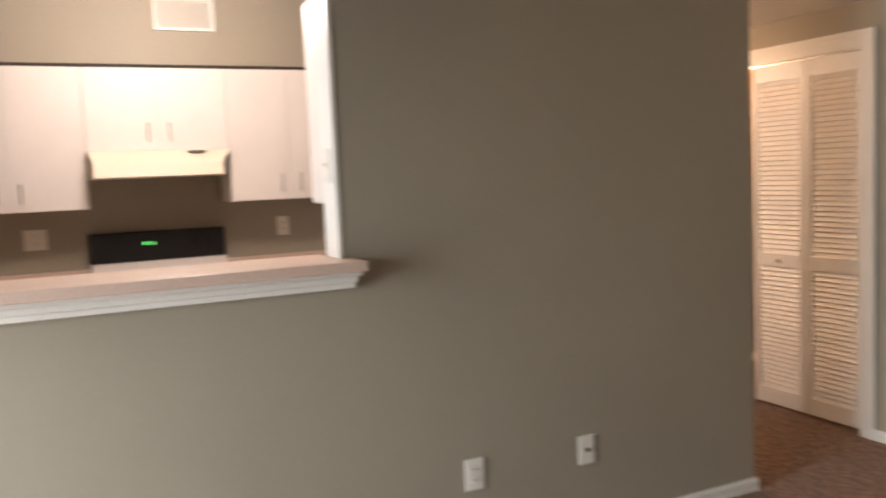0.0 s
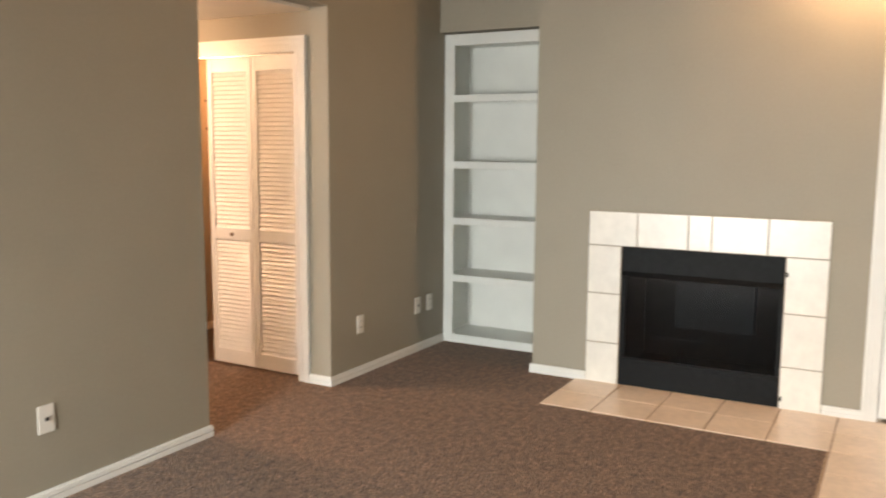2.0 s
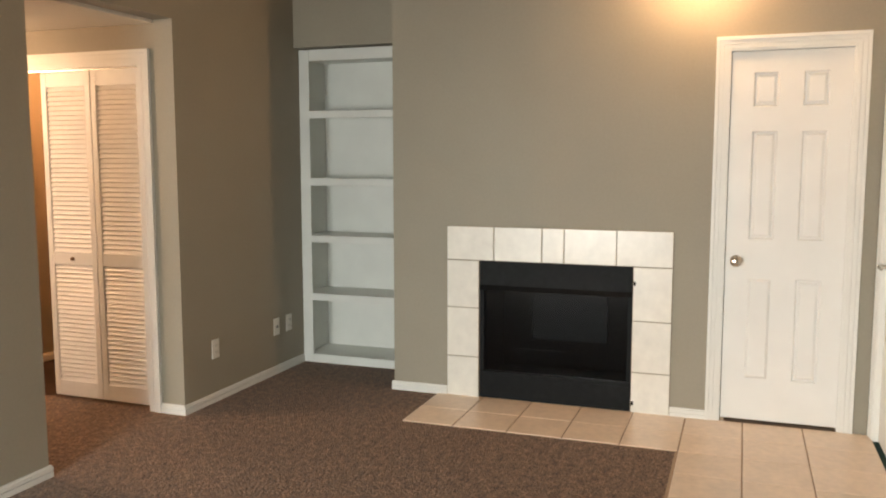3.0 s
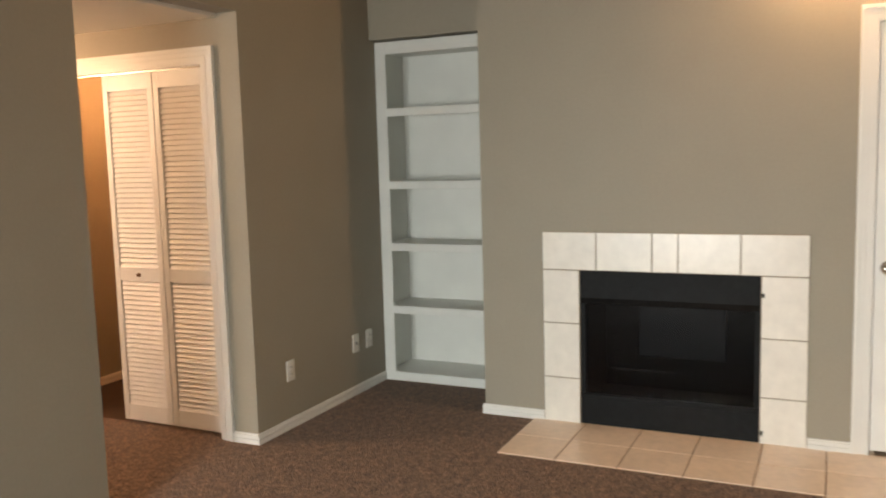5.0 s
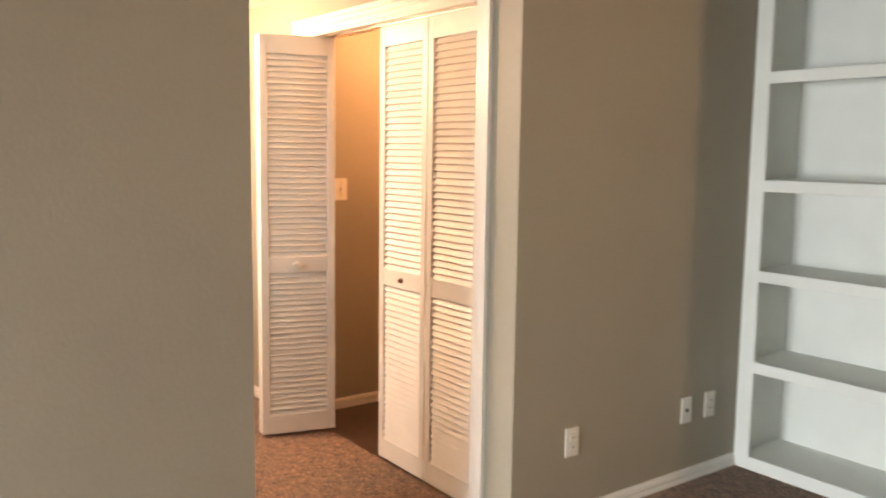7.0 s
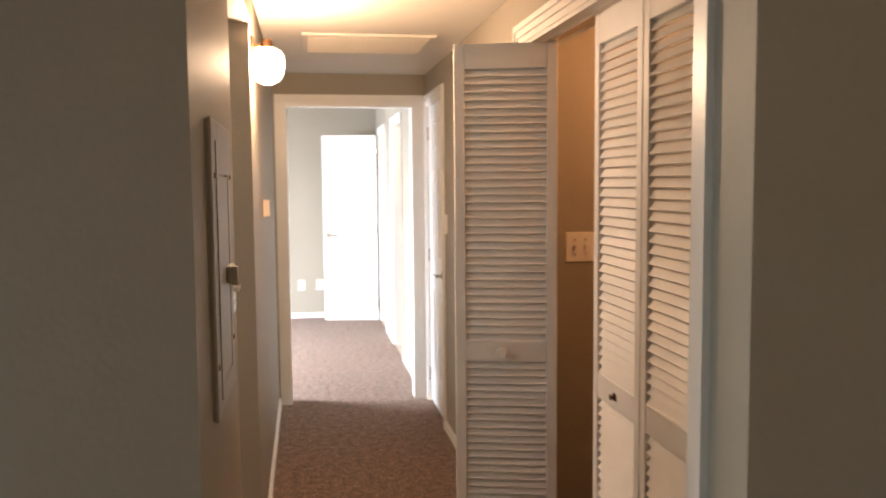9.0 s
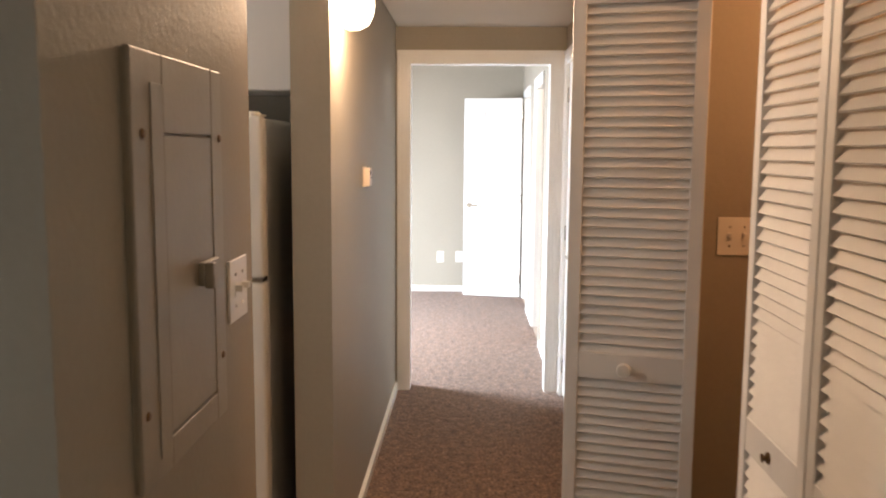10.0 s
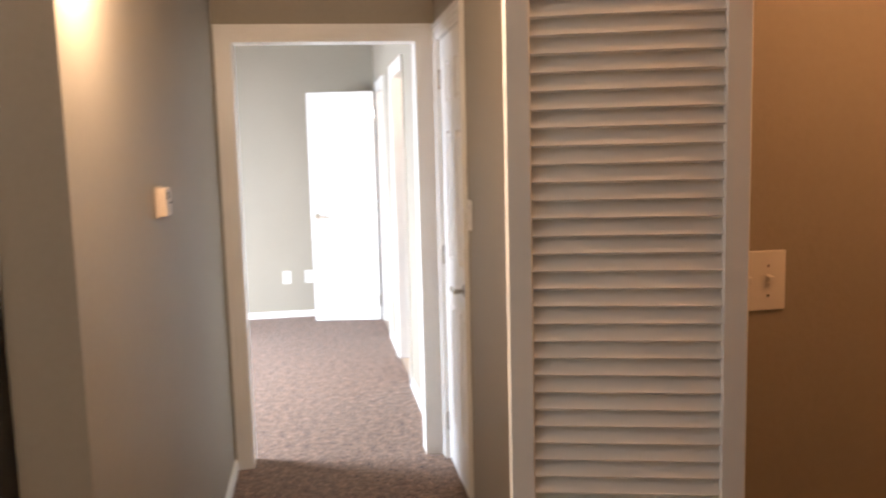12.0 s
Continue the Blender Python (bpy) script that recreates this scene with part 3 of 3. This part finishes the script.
wall_plate("outlet_plate", (-1.412, 0, 0.355), 0, "outlet", "white duplex outlet low on the greige wall", 0.078, 0.120)
wall_plate("jack_plate", (-0.905, 0, 0.355), 0, "jack", "white cable jack plate low on the greige wall", 0.074, 0.117)
wall_plate("outlet_plate", (1.331, 0, 0.329), 0, "outlet", "white outlet plate low on the greige wall by the hall")
wall_plate("jack_plate", (2.046, 0, 0.331), 0, "jack", "white cable jack plate low beside the white bookshelf")
wall_plate("outlet_plate", (2.215, 0, 0.331), 0, "outlet", "white duplex outlet low beside the white bookshelf")
wall_plate("switch_plate", (-1.894, 0.065, 1.52), -90, "switch", "white switch plate on the painted kitchen pass-through lining")
wall_plate("switch_plate", (1.293, 1.805, 1.246), 0, "double_switch", "ivory double light switch on the closet wall", 0.121, 0.121)
wall_plate("switch_plate", (1.02, 3.435, 1.265), -90, "switch", "ivory light switch beside the hall door")
wall_plate("outlet_plate", (1.02, 2.739, 0.352), -90, "outlet", "ivory outlet low on the hall wall")
wall_plate("switch_plate", (0.0, 0.701, 1.247), 90, "double_switch", "ivory double light switch beside the kitchen doorway", 0.117, 0.117)
wall_plate("outlet_plate", (0.138, 8.03, 0.373), 0, "blank", "white blank plate on the bedroom wall")
wall_plate("outlet_plate", (0.340, 8.03, 0.374), 0, "outlet", "white outlet on the bedroom wall")
wall_plate("outlet_plate", (-2.83, 2.57, 1.20), 0, "outlet", "ivory outlet above the kitchen counter", 0.117, 0.117)
wall_plate("outlet_plate", (-1.40, 2.57, 1.19), 0, "outlet", "ivory outlet above the counter by the range", 0.075, 0.12)
th = thing("thermostat", "beige boxy thermostat on the hall wall", "thermostat", at=(-0.01, 2.725, 1.395), turn=90)
part("base_plate", box_bm((-0.046, 0.046, -0.006, 0, -0.044, 0.044), bevel=0.002), THERMO, th)
part("body", box_bm((-0.042, 0.042, -0.030, -0.0062, -0.040, 0.040), bevel=0.005, seg=2), THERMO, th)
part("display", box_bm((-0.034, -0.006, -0.0315, -0.0298, 0.008, 0.028)), SLOT, th)
part("slider", box_bm((0.0, 0.034, -0.0318, -0.0298, -0.006, -0.001)), SLOT, th)

for z in (1.585, 1.80):
    hk = thing("wall_hook", "small dark bronze hook on the closet wall", "hook", "hooks on the closet wall", "", (1.86, 1.805, z), 0)
    bm = bmesh.new()
    add_cyl(bm, (0, 0, 0), (0, -0.004, 0), 0.012, n=12)
    add_cyl(bm, (0, -0.003, -0.002), (0, -0.045, -0.010), 0.004, n=8)
    add_cyl(bm, (0, -0.044, -0.012), (0, -0.050, 0.012), 0.004, n=8)
    part("hook", bm, SLOT, hk)

# ---- breaker panel ----
bp_ = thing("breaker_panel", "breaker panel painted over in greige wall colour", "breaker panel")
part("back_plate", box_bm((0.0, 0.004, 0.203, 0.585, 1.048, 1.639)), PANELP, bp_)
for nm, y0, y1, z0, z1 in (("side_rail", 0.200, 0.312, 1.045, 1.642), ("side_rail", 0.532, 0.588, 1.045, 1.642), ("bottom_rail", 0.3121, 0.5319, 1.045, 1.092), ("top_rail", 0.3121, 0.5319, 1.533, 1.642)):
    part(nm, box_bm((0.0041, 0.013, y0, y1, z0, z1), bevel=0.003, seg=2), PANELP, bp_)
part("lip", box_bm((0.0131, 0.0155, 0.262, 0.306, 1.075, 1.60), bevel=0.001), PANELP, bp_)
part("door", box_bm((0.0041, 0.0115, 0.316, 0.529, 1.096, 1.530), bevel=0.001), PANELP, bp_, "painted panel door with latch")
part("latch", box_bm((0.0116, 0.022, 0.450, 0.531, 1.292, 1.330), (0.0216, 0.036, 0.450, 0.468, 1.288, 1.330), bevel=0.002), PANELP, bp_)
for y, z in ((0.234, 1.531), (0.571, 1.529), (0.565, 1.152), (0.221, 1.151)):
    sc = bmesh.new()
    add_profile(sc, [(0, 0.0165), (0.005, 0.0160), (0.007, 0.013)], (0, y, z), "X", n=12)
    part("screw", sc, BRASS, bp_, smooth=True)


# ---- sconce, smoke detector, grille ----
SX, SY, SZ = 0.064, 1.975, 1.985


def sconce(at, turn, label, reach=0.064):
    """A bowl sconce; the wall is the plane x = 0, the lamp reaches to +x."""
    o = thing("wall_sconce", label, "wall lamp", "", "", at, turn)
    bm = bmesh.new()
    add_profile(bm, [(0, 0), (0.045, 0.0), (0.045, 0.006), (0.030, 0.016), (0, 0.018)], (0, 0, 0.07), "X")
    part("backplate", bm, BRASS, o, "bronze round backplate", smooth=True)
    bm = bmesh.new()
    add_cyl(bm, (0.01, 0, 0.07), (reach, 0, 0.085), 0.007, n=12)
    add_cyl(bm, (reach, 0, 0.10), (reach, 0, 0.061), 0.020, 0.028)
    part("arm", bm, BRASS, o, smooth=True)
    bm = bmesh.new()
    add_profile(bm, [(0.032, 0.066), (0.056, 0.054), (0.067, 0.030), (0.069, 0.0), (0.063, -0.034), (0.048, -0.062), (0.020, -0.077), (0, -0.080)], (reach, 0, 0), "Z", n=36)
    shade = part("shade", bm, GLOBE, o, "glowing frosted glass bowl", smooth=True)
    shade.visible_shadow = False
    return o


sconce((-0.01, SY, SZ), 0, "lit frosted glass bowl sconce on the hall wall")
sconce((1.95, -2.78, 2.55), 180, "lit frosted glass bowl sconce high beside the closet door", reach=0.154)
sd = thing("smoke_detector", "white round smoke detector on the hall ceiling", "smoke detector")
bm = bmesh.new()
add_profile(bm, [(0, -0.036), (0.045, -0.035), (0.058, -0.028), (0.064, -0.008), (0.068, 0)], (0.46, 1.76, HH), "Z")
part("body", bm, TRIM, sd, smooth=True)
rg = thing("return_grille", "white slatted return air grille in the hall ceiling", "air vent")
part("frame", box_bm((0.19, 0.86, 2.74, 2.77, HH - 0.012, HH), (0.19, 0.86, 3.29, 3.32, HH - 0.012, HH), (0.19, 0.22, 2.77, 3.29, HH - 0.012, HH), (0.83, 0.86, 2.77, 3.29, HH - 0.012, HH), bevel=0.002), CEIL, rg)
for i in range(1, 5):
    x = 0.22 + i * 0.122
    part("mullion", box_bm((x - 0.010, x + 0.010, 2.77, 3.29, HH - 0.010, HH - 0.001)), CEIL, rg)
gm = mesh_of("blade", box_bm((-0.305, 0.305, -0.010, 0.010, -0.0008, 0.0008)), CEIL)
for i in range(25):
    piece("slat", gm, rg, Matrix.Translation((0.525, 2.782 + i * 0.0207, HH - 0.009)) @ Matrix.Rotation(radians(35), 4, "X"))

# ---- kitchen ----
ledge = thing("bar_ledge", "beige laminate bar ledge with white moulded trim", "counter")
part("worktop", box_bm((-3.95, -1.840, -0.140, 0.0, 1.170, 1.205), (-3.898, -1.896, 0.0, 0.22, 1.170, 1.205), bevel=0.004, seg=2), COUNTER, ledge, "pinkish beige laminate top")
for nm, x1, y0, z0, z1 in (("apron_fillet", -1.850, -0.035, 1.104, 1.125), ("apron", -1.846, -0.055, 1.1252, 1.148), ("apron_cove", -1.842, -0.085, 1.1482, 1.1695)):
    part(nm, box_bm((-3.93, x1, y0, -0.001, z0, z1), bevel=0.004), TRIM, ledge, "white moulded trim under the ledge")


def cabinet(x0, x1, z0, z1, y0, y1, doors, label, name="wall_cabinet", handle_low=True, group="kitchen wall cabinets"):
    o = thing(name, label, "cabinet", group)
    part("body", box_bm((x0 + 0.001, x1 - 0.001, y0 + 0.019, y1 - 0.001, z0, z1)), CAB, o)
    w = (x1 - x0) / doors
    for i in range(doors):
        a, b = x0 + i * w + 0.002, x0 + (i + 1) * w - 0.002
        d = part("door", box_bm((a, b, y0, y0 + 0.018, z0 + 0.002, z1 - 0.002), bevel=0.0015), CAB, o)
        hx = b - 0.055 if (doors == 2 and i == 0) or doors == 1 else a + 0.055
        hz = z0 + 0.05 if handle_low else z1 - 0.15
        bm = bmesh.new()
        for dz in (0, 0.10):
            add_cyl(bm, (hx, y0, hz + dz), (hx, y0 - 0.028, hz + dz), 0.004, n=8)
        add_cyl(bm, (hx, y0 - 0.028, hz - 0.003), (hx, y0 - 0.028, hz + 0.103), 0.004, n=8)
        part("handle", bm, CHROME, d, "thin satin wire pull")
    return o


cabinet(-4.10, -3.32, 1.365, 2.135, 2.25, 2.57, 2, "white flat-front wall cabinet with wire pulls, closed")
cabinet(-3.32, -2.545, 1.365, 2.135, 2.25, 2.57, 2, "white flat-front wall cabinet beside the hood, closed")
cabinet(-2.545, -1.775, 1.675, 2.135, 2.25, 2.57, 2, "short white cabinet above the range hood, closed")
cabinet(-1.775, -1.06, 1.365, 2.135, 2.25, 2.57, 2, "white flat-front wall cabinet with two wire pulls, closed")
cabinet(-1.06, -0.145, 1.727, 2.135, 2.25, 2.57, 2, "short white cabinet above the refrigerator, closed")
o = thing("wall_cabinet", "white wall cabinet beside the pass-through, end panel showing", "cabinet", "kitchen wall cabinets")
part("body", box_bm((-1.835, -1.0, 0.136, 0.44, 1.385, 2.135)), CAB, o)
part("door", box_bm((-1.833, -1.42, 0.441, 0.459, 1.387, 2.133), bevel=0.0015), CAB, o)
part("door", box_bm((-1.416, -1.002, 0.441, 0.459, 1.387, 2.133), bevel=0.0015), CAB, o)
# strip added to paint the shade between wall cabinets and soffit
structure("soffit_gap_shade", box_bm((-4.10, -0.145, 2.262, 2.269, 2.136, 2.154)), GAP_SHADE, "dark strip standing in for the shadow above the wall cabinets", "trim")
cabinet(-3.36, -2.56, 0.0, 0.87, 1.97, 2.57, 2, "white base cabinet under the counter, closed", "base_cabinet", False, "kitchen base cabinets")
cabinet(-1.775, -1.02, 0.0, 0.87, 1.97, 2.57, 2, "white base cabinet by the refrigerator, closed", "base_cabinet", False, "kitchen base cabinets")
ct = thing("kitchen_counter", "beige laminate countertop by the range", "counter")
part("worktop", box_bm((-3.40, -2.56, 1.945, 2.569, 0.872, 0.912), bevel=0.004), COUNTER, ct)
part("backsplash", box_bm((-3.40, -2.56, 2.545, 2.569, 0.913, 1.01), bevel=0.003), COUNTER, ct)
ct = thing("kitchen_counter", "beige laminate countertop beside the refrigerator", "counter")
part("worktop", box_bm((-1.775, -1.00, 1.945, 2.569, 0.872, 0.912), bevel=0.004), COUNTER, ct)
part("backsplash", box_bm((-1.775, -1.00, 2.545, 2.569, 0.913, 1.01), bevel=0.003), COUNTER, ct)

rng = thing("range", "white electric range with black control panel", "stove")
part("body", box_bm((-2.553, -1.782, 1.93, 2.55, 0.0, 0.915), bevel=0.006), CAB, rng)
part("backguard", box_bm((-2.553, -1.782, 2.49, 2.56, 0.915, 1.039), bevel=0.005), CAB, rng, "white lower backguard")
cp = part("control_panel", box_bm((-2.55, -1.79, 2.482, 2.56, 1.039, 1.213), bevel=0.006), BLACK, rng, "glossy black control panel")
for i, ch in enumerate("1221"):
    x = -2.262 + i * 0.018
    part("clock_digit", box_bm((x, x + 0.010, 2.4800, 2.4815, 1.134, 1.152)), GREEN, cp)
for x in (-2.48, -2.38, -1.96, -1.86):
    bm = bmesh.new()
    add_cyl(bm, (x, 2.482, 1.13), (x, 2.455, 1.13), 0.020, 0.017, n=16)
    part("knob", bm, BLACK, rng)
part("oven_door", box_bm((-2.548, -1.787, 1.905, 1.929, 0.20, 0.78), bevel=0.004), BLACK, rng)
bm = bmesh.new()
add_cyl(bm, (-2.48, 1.87, 0.74), (-1.86, 1.87, 0.74), 0.011, n=12)
add_cyl(bm, (-2.46, 1.87, 0.74), (-2.46, 1.906, 0.74), 0.008, n=8)
add_cyl(bm, (-1.88, 1.87, 0.74), (-1.88, 1.906, 0.74), 0.008, n=8)
part("oven_handle", bm, CHROME, rng)
for x, y, r in ((-2.36, 2.08, 0.10), (-1.98, 2.08, 0.08), (-2.36, 2.34, 0.08), (-1.98, 2.34, 0.10)):
    bm = bmesh.new()
    for k in range(3):
        bmesh.ops.create_cone(bm, cap_ends=True, segments=24, radius1=r * (1 - k * 0.28), radius2=r * (1 - k * 0.28) - 0.006, depth=0.006, matrix=Matrix.Translation((x, y, 0.919 + 0.003 * k)))
    part("burner", bm, BLACK, rng)

hd = thing("range_hood", "cream enamel under-cabinet range hood", "range hood")
hb = bmesh.new()
pr = [(2.569, 1.674), (2.20, 1.674), (2.10, 1.60), (2.085, 1.53), (2.12, 1.525), (2.569, 1.525)]
a = [hb.verts.new((-2.543 if y > 2.15 else -2.522, y, z)) for y, z in pr]
b = [hb.verts.new((-1.777 if y > 2.15 else -1.842, y, z)) for y, z in pr]
hb.faces.new(a)
hb.faces.new(b[::-1])
for i in range(len(pr)):
    j = (i + 1) % len(pr)
    hb.faces.new((a[i], b[i], b[j], a[j]))
part("body", hb, HOODM, hd)
part("switch", box_bm((-2.02, -1.93, 2.150, 2.17, 1.655, 1.668)), SLOT, hd)
kv = thing("air_vent", "white supply register high on the kitchen soffit", "air vent")
part("frame", box_bm((-2.14, -1.81, 2.255, 2.269, 2.345, 2.360), (-2.14, -1.81, 2.255, 2.269, 2.510, 2.525), (-2.14, -2.125, 2.255, 2.269, 2.360, 2.510), (-1.825, -1.81, 2.255, 2.269, 2.360, 2.510)), TRIM, kv)
for i in range(16):
    x = -2.115 + i * 0.0187
    part("slat", box_bm((x, x + 0.006, 2.258, 2.268, 2.360, 2.510)), TRIM, kv)
kl = thing("ceiling_light", "lit frosted dome light on the kitchen ceiling", "ceiling light")
bm = bmesh.new()
add_profile(bm, [(0, 2.6), (0.12, 2.6), (0.12, 2.56), (0.10, 2.55), (0, 2.55)], (-2.2, 1.15, 0), "Z", n=32)
part("canopy", bm, CHROME, kl, smooth=True)
bm = bmesh.new()
add_profile(bm, [(0.10, 2.549), (0.155, 2.50), (0.16, 2.44), (0.12, 2.36), (0.05, 2.32), (0, 2.315)], (-2.2, 1.15, 0), "Z", n=32)
part("shade", bm, DIFF, kl, smooth=True).visible_shadow = False

# ---- refrigerator ----
fr = thing("refrigerator", "white top-freezer refrigerator with textured doors", "refrigerator")
part("body", box_bm((-0.925, -0.232, 1.905, 2.545, 0.02, 1.612), bevel=0.006, seg=2), FRSIDE, fr)
part("freezer_door", box_bm((-0.930, -0.228, 1.830, 1.893, 1.088, 1.618), bevel=0.012, seg=3), FRIDGE, fr)
part("fridge_door", box_bm((-0.930, -0.228, 1.830, 1.893, 0.10, 1.072), bevel=0.012, seg=3), FRIDGE, fr)
part("gasket", box_bm((-0.915, -0.240, 1.8935, 1.9045, 0.10, 1.61)), GASKET, fr, "dark door gasket")
bm = bmesh.new()
add_profile(bm, [(0, 0.016), (0.018, 0.015), (0.024, 0.008), (0.024, 0)], (-0.262, 1.868, 1.618), "Z", n=20)
add_box(bm, -0.30, -0.235, 1.86, 1.93, 1.6185, 1.624)
part("hinge_cover", bm, PLATE, fr)
part("middle_hinge", box_bm((-0.30, -0.232, 1.835, 1.90, 1.074, 1.086), bevel=0.002), CHROME, fr, "metal middle hinge bracket")
bm = bmesh.new()
add_profile(bm, [(0.008, 0), (0.008, 0.004), (0, 0.005)], (-0.27, 1.829, 0.72), "Y", n=12)
part("button", bm, PLATE, fr)
part("grille", box_bm((-0.92, -0.24, 1.87, 1.904, 0.02, 0.095)), GASKET, fr)


# ---- windows ----
def sliding_window(name, axis, a, b, z0, z1, face, label):
    w = thing(name, label, "window", "", "structure")
    t = 0.05
    mid = (a + b) / 2
    f = ((a, b, z0, z0 + t), (a, b, z1 - t, z1), (a, a + t, z0 + t, z1 - t), (b - t, b, z0 + t, z1 - t), (mid - t / 2, mid + t / 2, z0 + t, z1 - t))
    part("window_frame", box_bm(*[(face - 0.04, face + 0.02, p, q, c, d) for p, q, c, d in f]), TRIM, w)
    for p, q in ((a + t, mid - t / 2), (mid + t / 2, b - t)):
        g = part("pane", box_bm((face - 0.012, face - 0.006, p, q, z0 + t, z1 - t)), GLASS, w)
        g.visible_shadow = False
    return w


sliding_window("window_1", "y", -2.02, -0.12, 0.0, 2.08, -5.25, "white framed sliding glass patio door")
sliding_window("window_2", "y", 4.8, 6.2, 0.65, 2.05, -3.05, "white framed bedroom window")
